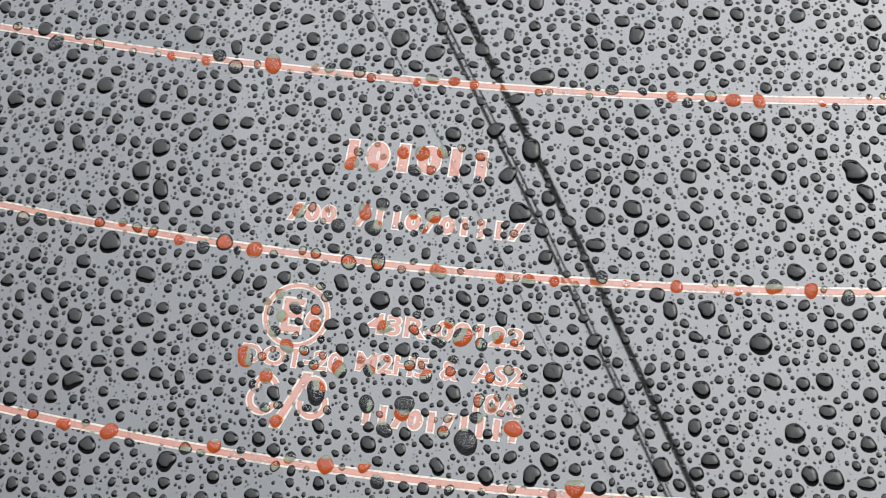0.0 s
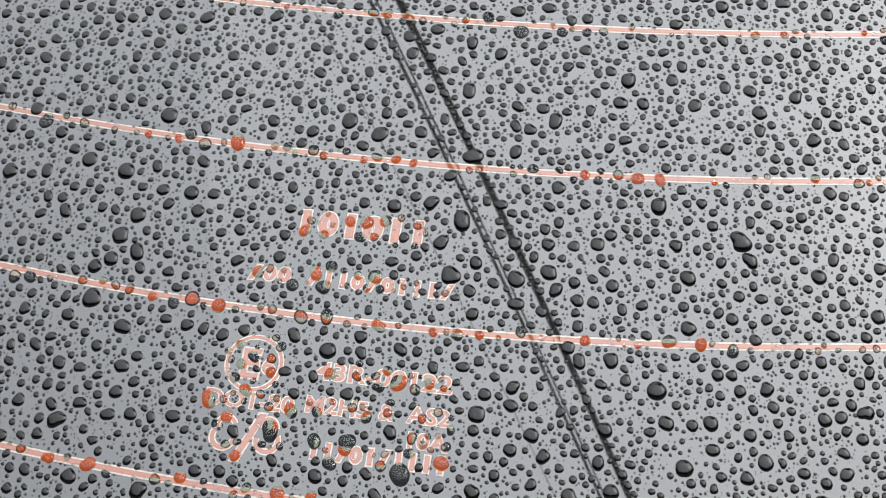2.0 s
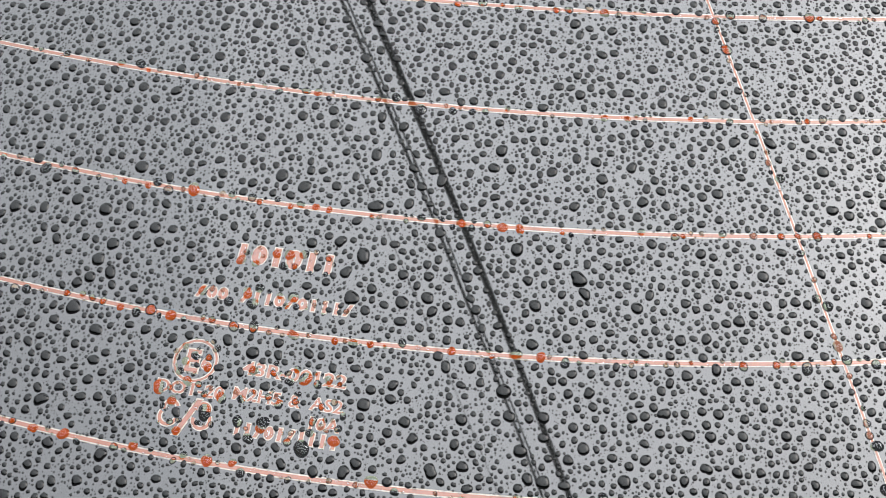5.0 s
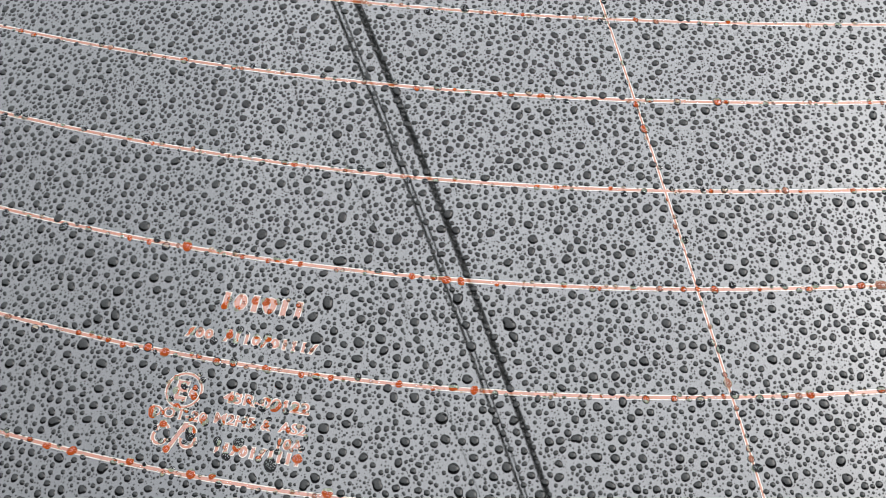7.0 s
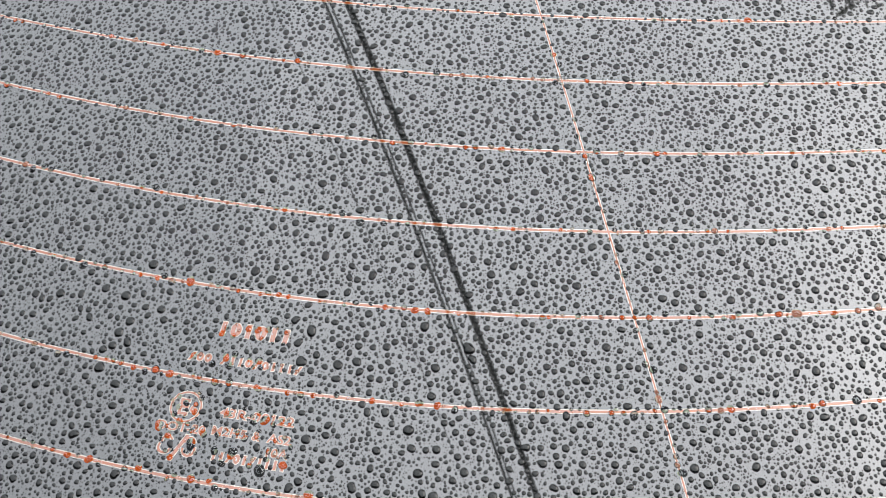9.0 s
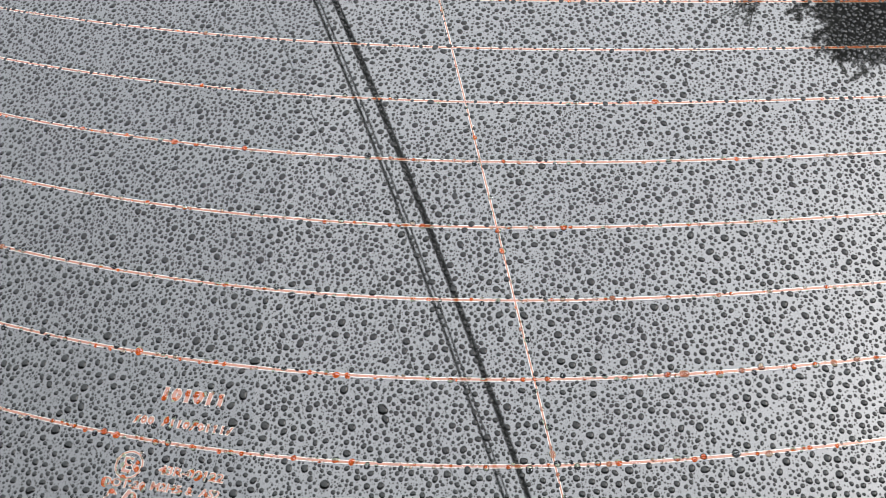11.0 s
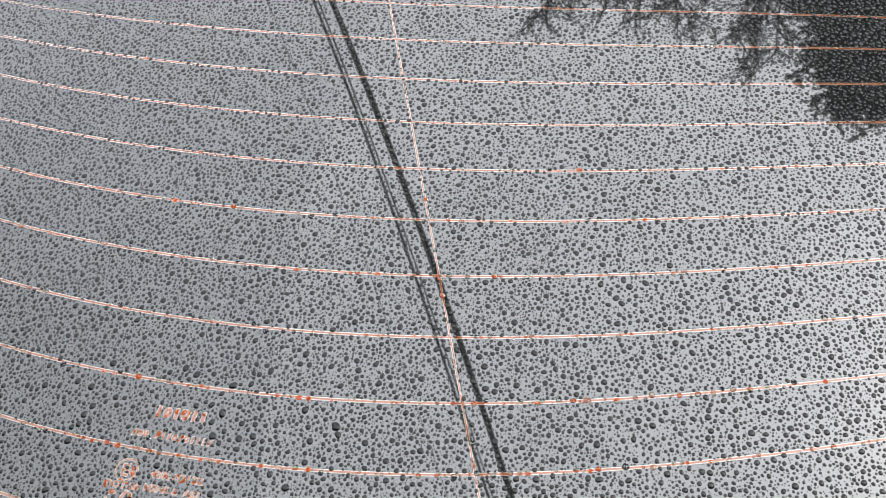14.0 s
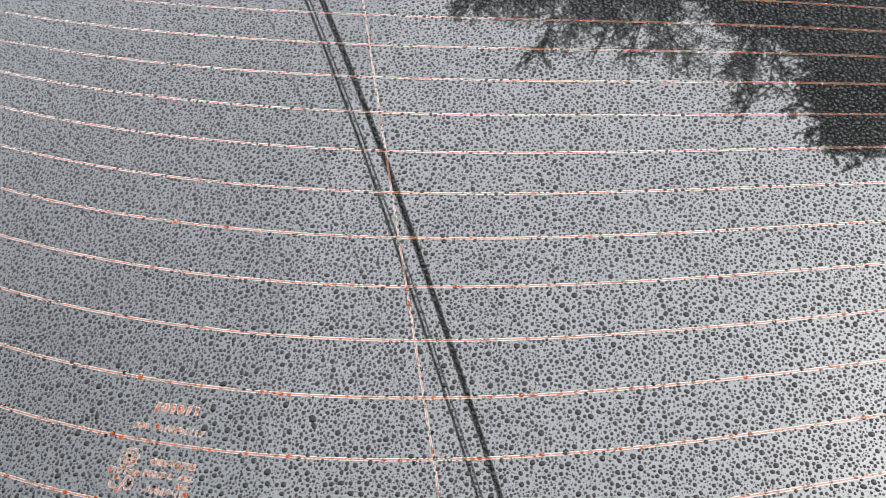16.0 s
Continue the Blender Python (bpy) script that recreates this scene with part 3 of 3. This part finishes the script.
# drops with a pale green gleam painted on their foot
PALE = ((-138.1, 5.2, 0.77), (-138.6, 1.7, 0.94), (-140.1, -0.3, 0.93), (-138.8, -3.0, 1.10), (-132.2, -8.6, 1.24), (-142.2, -9.4, 1.08), (-108.9, -10.3, 0.98), (-114.0, 18.8, 1.04), (-123.0, 22.8, 1.14), (-120.0, 21.1, 0.88))
known = np.array(ON_PRINT + PALE + LARGE)/1000
for u, v, r in known:
    place(taken, u, v, r)
big = scatter(rng, taken, 58000, 0.0009, 0.0016, ALL, 2.4)
mid = scatter(rng, taken, 520000, 0.0005, 0.0009, ALL, 1.05)
small = scatter(rng, taken, 850000, 0.00022, 0.0005, ALL, 1.2)
tiny = scatter(rng, taken, 1000000, 0.00009, 0.00027, NEAR, 1.1)


def along_lines(count):
    """Fine drops that cling to the upper heating lines."""
    out = []
    us, ks = rng.uniform(-0.25, 0.31, count), rng.integers(3, 13, count)
    for u, k, off, r in zip(us, ks, rng.uniform(-0.0008, 0.0008, count), rng.uniform(0.00013, 0.00027, count)):
        v = float(heater_line(k, u)) + off
        i, j = int(u // CELL), int(v // CELL)
        if in_sight(u, v) and v > 0.06 and all((u - x)**2 + (v - y)**2 > (r + q)**2 for a in (i - 1, i, i + 1) for b in (j - 1, j, j + 1) for x, y, q in taken.get((a, b), ())):
            place(taken, u, v, r)
            out.append((u, v, r))
    return np.array(out)


def seen_print(u, v, r, p, faces, at=None, swell=None):
    """Print colour painted on each face of a drop's foot, enlarged as through a lens."""
    if swell is None:
        swell = np.where(r > 0.0006, 2.4, 1.3)
    if at is None:
        at = np.stack([u, v], -1) + rng.normal(0, 0.22, (len(u), 2))*r[:, None]
    c = p[:, faces].mean(2)
    return print_at(at[:, None, 0] + c[..., 0]*(r/swell)[:, None], at[:, None, 1] + c[..., 1]*(r/swell)[:, None])


def drops_mesh(name, sets):
    verts, faces, looks, base = [], [], [], 0

    def add(places, p, f, look_of):
        nonlocal base
        u, v, r = places.T
        verts.append(on_glass(u[:, None] + p[..., 0]*r[:, None], v[:, None] + p[..., 1]*r[:, None], p[..., 2]*r[:, None]).reshape(-1, 3))
        faces.append((f[None] + (np.arange(len(places))*p.shape[1])[:, None, None] + base).reshape(-1, 3))
        looks.append(look_of.ravel())
        base += p.shape[1]*len(places)

    for places, sides, rings, rough, lift, belts in sets:
        p, f, edge = drop_dome(rng, len(places), sides, rings, rough)
        u, v, r = places.T
        q, g = drop_foot(edge, belts, lift)
        shown = seen_print(u, v, r, q, g)
        # higher up most drops over the print get the darkened water, for the slanting view
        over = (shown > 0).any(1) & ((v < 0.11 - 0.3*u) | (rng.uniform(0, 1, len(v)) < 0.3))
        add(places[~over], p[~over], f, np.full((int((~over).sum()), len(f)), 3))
        if over.any():
            add(places[over], p[over], f, np.zeros((int(over.sum()), len(f)), int))
            # feet of small drops mostly get the lighter painted print colours, the others the deeper ones
            rim = len(g) - sides*(2*belts - 3) if belts > 1 else 0           # the outer belt, painted dark in most drops for the dark look of a steep edge
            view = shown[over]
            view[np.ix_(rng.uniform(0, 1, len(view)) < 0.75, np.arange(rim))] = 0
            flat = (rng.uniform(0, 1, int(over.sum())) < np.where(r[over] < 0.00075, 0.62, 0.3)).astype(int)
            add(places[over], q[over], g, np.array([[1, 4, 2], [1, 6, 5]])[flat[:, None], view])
    ob = mesh_object(name, np.concatenate(verts), np.concatenate(faces), WATER)
    for mat in (FOOT, DROP_AMBER, DARK_WATER, DROP_PALE, DROP_AMBER_LIGHT, DROP_CREAM_LIGHT):
        ob.data.materials.append(mat)
    ob.data.polygons.foreach_set("material_index", np.concatenate(looks).astype(np.int32))
    return ob


close = (big[:, 0] > -0.18) & (big[:, 0] < -0.03) & (big[:, 1] > -0.05) & (big[:, 1] < 0.075)
close &= np.cumsum(close) <= 225


def off_lines(d, share):
    """Many of the larger drops run off the raised lines, least near the top."""
    return d[(line_gap(d[:, 0], d[:, 1]) > 0.00035 + 0.3*d[:, 2]) | (rng.uniform(0, 1, len(d)) < np.where(d[:, 1] > 0.11 - 0.3*d[:, 0], 0.95, share))]


def nigh(d):
    return (d[:, 0] > NEAR[0]) & (d[:, 0] < NEAR[1]) & (d[:, 1] > NEAR[2]) & (d[:, 1] < NEAR[3])


mid, small, tiny = off_lines(mid, 0.45), off_lines(small, 0.9), off_lines(tiny, 1.0)
rest = big[~close]
drops = drops_mesh("raindrops", ((rest[nigh(rest)], 18, 4, 1.0, 0.075, 3), (rest[~nigh(rest)], 14, 3, 1.0, 0.075, 2), (mid[nigh(mid)], 12, 3, 1.0, 0.1, 2),
                                (mid[~nigh(mid)], 10, 2, 1.0, 0.1, 2), (small[nigh(small)], 8, 2, 0.8, 0.1, 2), (small[~nigh(small)], 7, 1, 0.7, 0.1, 1), (tiny, 6, 1, 0.5, 0.1, 1), (along_lines(16000), 5, 1, 0.5, 0.1, 1)))
tagged(drops, "countless clear raindrops beaded on the tinted glass", "raindrops", kind="stuff")


# the large drops round the print, each a thing of its own
def dome_mesh(p, f, looks):
    me = bpy.data.meshes.new("raindrop")
    me.from_pydata(p.tolist(), [], f.tolist())
    me.polygons.foreach_set("use_smooth", np.ones(len(me.polygons), bool))
    for mat in (WATER, FOOT, DROP_AMBER, DARK_WATER, DROP_PALE):
        me.materials.append(mat)
    me.polygons.foreach_set("material_index", looks.astype(np.int32))
    return me


shapes, plain = [], []
for i in range(36):
    p, f, edge = drop_dome(rng, 1, 30, 7, 1.0)
    shapes.append((p, f, edge))
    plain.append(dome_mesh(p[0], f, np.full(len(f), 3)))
filled_v, filled_u = np.nonzero(marks == 2)
pale_v, pale_u = np.nonzero(marks == 1)


def nearest_mark(u, v, rows, cols):
    """The nearest printed place of the marks."""
    x, y = MARK_U[0] + (cols + 0.5)*MARK_CELL, MARK_V[0] + (rows + 0.5)*MARK_CELL
    i = np.argmin((x - u)**2 + (y - v)**2)
    return np.array([x[i], y[i]]), math.hypot(x[i] - u, y[i] - v)


for i, (u, v, r) in enumerate(np.concatenate([known, big[close]])):
    p, f, edge = shapes[(i*7) % 36]
    turn = rng.normal(0, 0.35)
    pale_drop = len(ON_PRINT) <= i < len(ON_PRINT) + len(PALE)
    q, g = drop_foot(edge, 9, 0.07)
    round_ = q.copy()
    round_[..., 0], round_[..., 1] = q[..., 0]*math.cos(turn) - q[..., 1]*math.sin(turn), q[..., 0]*math.sin(turn) + q[..., 1]*math.cos(turn)
    at, swell = np.array([u, v]), 2.4
    if i < len(ON_PRINT) and i > 22 or pale_drop:
        near, off = nearest_mark(u, v, *((pale_v, pale_u) if pale_drop else (filled_v, filled_u)))
        at = near*0.8 + at*0.2 if off < 0.002 else at
        swell = 5.0 if pale_drop else 3.4
    elif i < len(ON_PRINT):
        for k in range(-4, 15):                   # a drop that hangs on a line has its foot painted full of it
            w = float(heater_line(k, np.array(u)))
            if abs(w - v) < 0.002:
                at, swell = np.array([u, w + 0.3*(v - w)]), 3.4
    shown = seen_print(np.array([u]), np.array([v]), np.array([r]), round_, g, at[None], np.array([swell]))[0]
    over = bool((shown > 0).any())
    if over:
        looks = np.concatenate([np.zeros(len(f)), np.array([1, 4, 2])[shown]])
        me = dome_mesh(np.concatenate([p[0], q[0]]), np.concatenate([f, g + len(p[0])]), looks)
    else:
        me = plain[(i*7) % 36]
    ob = new("raindrop", me)
    n, nu, nv = bend(u, v)
    z = Vector(AXES @ np.array([-nu, -nv, 1.0])).normalized()
    x = Vector(AXES @ np.array([1.0, 0.0, nu])).normalized()
    basis = Matrix((x, z.cross(x), z)).transposed().to_4x4()
    ob.matrix_world = Matrix.Translation(on_glass(u, v)) @ basis @ Matrix.Rotation(turn, 4, "Z") @ Matrix.Scale(r, 4)
    tagged(ob, "clear raindrop with pale green painted on its foot" if over and pale_drop else "clear raindrop with the refracted orange of the print painted on its foot" if over else "large clear raindrop beaded on the tinted glass", "raindrop", "large raindrops round the print")

# ---- overhead cables ----
def cable(name, slope, shift, radius, height=9.25, label=""):
    y = np.linspace(-26, 26, 105)
    sag = 0.0006*y*y
    x = slope*y + shift*8
    return x, y, tube(name, np.stack([x, y, height + sag - 0.0], -1), radius, CABLE, None, 12, label)


for name, slope, shift, radius, label in (("overhead_cable", -0.3977, -0.2815, 0.033, "thick black overhead cable strung between poles"),
                                          ("overhead_wire", -0.3845, -0.3090, 0.016, "thin black overhead wire strung between poles"),
                                          ("overhead_wire", -0.3894, -0.3754, 0.0042, "very thin black overhead wire strung between poles"),
                                          ("overhead_wire", -0.3845, -0.3025, 0.009, "thin black overhead wire strung between poles")):
    x, y, ob = cable(name, slope, shift, radius, label=label)
    tagged(ob, category="cable", group="overhead cables")
for y in (-26, 26):
    x = -0.39*y - 0.29*8
    pole = new("utility_pole")
    tagged(pole, "weathered wooden utility pole carrying black cables", "pole", "utility poles")
    z = np.linspace(0, 10.0, 12)
    tube("post", np.stack([x + 0*z, y + 0*z + math.copysign(0.2, y), z], -1), np.linspace(0.15, 0.11, 12), POLE, pole, 16)
    bm = bmesh.new()
    bmesh.ops.create_cube(bm, size=1, matrix=Matrix.Translation((x, y + math.copysign(0.05, y), 9.58)) @ Matrix.Diagonal((1.3, 0.1, 0.12, 1)))
    bmesh.ops.bevel(bm, geom=bm.edges[:], offset=0.01, segments=2, affect="EDGES")
    part("crossarm", bm, POLE, pole)


# ---- the tree that hangs over the car ----
def tree(rng):
    thing = new("tree")
    tagged(thing, "tall dark tree with drooping twigs hanging over the car", "tree")
    root = np.array([5.2, 4.6, 0.0])
    z = np.linspace(0, 13, 14)
    trunk = np.stack([root[0] + 0.12*np.sin(z*0.5), root[1] + 0.1*np.cos(z*0.6), z], -1)
    tube("trunk", trunk, np.linspace(0.30, 0.05, 14), BARK, thing, 14)
    leaf_v, leaf_f = [], []
    wood_v, wood_f = [], []

    def stick(a, b, ra, rb):
        """A thin four-sided twig."""
        d = b - a
        s = np.cross(d, [0.2, 0.5, 0.84])
        s /= np.linalg.norm(s) + 1e-9
        o = np.cross(d, s)
        o /= np.linalg.norm(o) + 1e-9
        base = len(wood_v)
        for c, r in ((a, ra), (b, rb)):
            wood_v.extend([c + s*r, c + o*r, c - s*r, c - o*r])
        wood_f.extend([[base + j, base + (j + 1) % 4, base + 4 + (j + 1) % 4, base + 4 + j] for j in range(4)])

    def spray(a, b, n, size):
        """Leaves along a twig."""
        for _ in range(n):
            c = a + (b - a)*rng.uniform(0.05, 1.0) + rng.normal(0, 0.02, 3)
            d = (b - a)/np.linalg.norm(b - a)*0.6 + rng.normal(0, 0.7, 3)
            d /= np.linalg.norm(d)
            w = np.cross(d, rng.normal(0, 1, 3))
            w /= np.linalg.norm(w)
            ln, wd = size*rng.uniform(0.6, 1.4), size*rng.uniform(0.16, 0.3)
            base = len(leaf_v)
            leaf_v.extend([c, c + d*ln*0.5 + w*wd, c + d*ln, c + d*ln*0.5 - w*wd])
            leaf_f.append([base, base + 1, base + 2, base + 3])

    def limb(start, end, r, twigs, leaves, size):
        bow = rng.normal(0, 0.15, 3)
        mid_ = (start + end)/2 + bow + [0, 0, 0.35]
        t = np.linspace(0, 1, 9)[:, None]
        line = (1 - t)**2*start + 2*t*(1 - t)*mid_ + t*t*end
        tube("limb", line, np.linspace(r, r*0.25, 9), BARK, thing, 8)
        for _ in range(twigs):
            k = rng.uniform(0.25, 1.0)
            i = min(int(k*8), 7)
            p = line[i] + (line[i + 1] - line[i])*(k*8 - i)
            d = (line[i + 1] - line[i])
            d = d/np.linalg.norm(d)*0.9 + rng.normal(0, 0.45, 3)*[1, 1, 0.45] + [0, 0, -0.1]
            q = p + d/np.linalg.norm(d)*rng.uniform(0.2, 0.5)
            stick(p, q, 0.014, 0.007)
            for _ in range(4):
                a = p + (q - p)*rng.uniform(0.25, 1.0)
                e = (q - p)/np.linalg.norm(q - p) + rng.normal(0, 0.6, 3)*[1, 1, 0.6] + [0, 0, -0.1]
                b = a + e/np.linalg.norm(e)*rng.uniform(0.15, 0.4)
                stick(a, b, 0.008, 0.004)
                spray(a, b, leaves, size)

    # limbs over the car, whose ends make the ragged edge of the crown
    dense = ((2.6, 0.45), (2.9, 0.35), (3.25, 0.3), (2.6, 1.0), (2.95, 0.9), (3.45, 0.6), (3.5, 0.4), (3.85, 0.6), (2.6, 1.6), (3.2, 1.5), (3.8, 1.2), (2.0, 1.6), (1.95, 2.2), (3.1, 2.3), (1.85, 1.85), (1.75, 2.3), (2.3, 1.5), (2.45, 0.8), (2.3, 0.35), (4.2, 0.6), (4.2, 1.2), (3.9, 2.0))
    for x, y in dense:
        for _ in range(3):
            tip = np.array([x + (0.38 if y < 0.7 else 0.12), y - (0.22 if y < 0.7 else 0.1), 9.25]) + rng.normal(0, 0.17, 3)
            limb(np.array([x + 0.5, y + 1.7, 9.7]) + rng.normal(0, 0.3, 3), tip, 0.035, 30, 14, 0.11)
    # a bough across the front of the car, with twigs hanging back from it
    for end in ((-1.6, 2.5, 9.8), (1.8, 2.6, 9.7), (3.2, 2.9, 9.7)):
        limb(trunk[9], np.array(end), 0.08, 18, 8, 0.10)
    thin = ((-0.75, 1.2), (-0.38, 0.50), (-0.1, 0.85), (0.2, 0.80), (0.46, 0.40), (0.75, 0.95), (1.02, 0.36), (1.55, 0.32), (1.75, 0.45), (-0.4, 1.3), (0.5, 1.35), (0.0, 1.4), (1.75, 1.1), (1.62, 0.12), (1.85, 0.2))
    for x, y in thin:
        tip = np.array([x + 0.1, y + 0.16, 9.25]) + rng.normal(0, 0.04, 3)
        limb(np.array([x + 0.25, min(2.45, y + 2.0), 9.75]) + rng.normal(0, 0.1, 3), tip, 0.024, 15, 8, 0.055)
    # leafy ends farther up the same boughs, closing the crown over the bonnet
    for x in np.arange(-1.15, 1.7, 0.22):
        tip = np.array([x, rng.uniform(1.30, 1.60), 9.3]) + rng.normal(0, 0.06, 3)
        limb(tip + [0.2, 1.3, 0.4], tip, 0.024, 22, 11, 0.075)
    for _ in range(26):
        az = rng.uniform(0, 2*np.pi)
        tip = trunk[9] + np.array([math.cos(az)*3.2 + 0.8, math.sin(az)*3.0 + 0.8, rng.uniform(-3.0, 3.5)])
        if tip[0] < 3.2 and tip[1] < 2.5:
            continue
        limb(trunk[rng.integers(5, 12)], tip, 0.05, 20, 7, 0.14)
    crown = mesh_object("crown", np.array(leaf_v), np.array(leaf_f), LEAF, thing, False, "dark green leaves")
    mesh_object("twigs", np.array(wood_v), np.array(wood_f), BARK, thing, False, "fine bare twigs")


tree(np.random.default_rng(21))
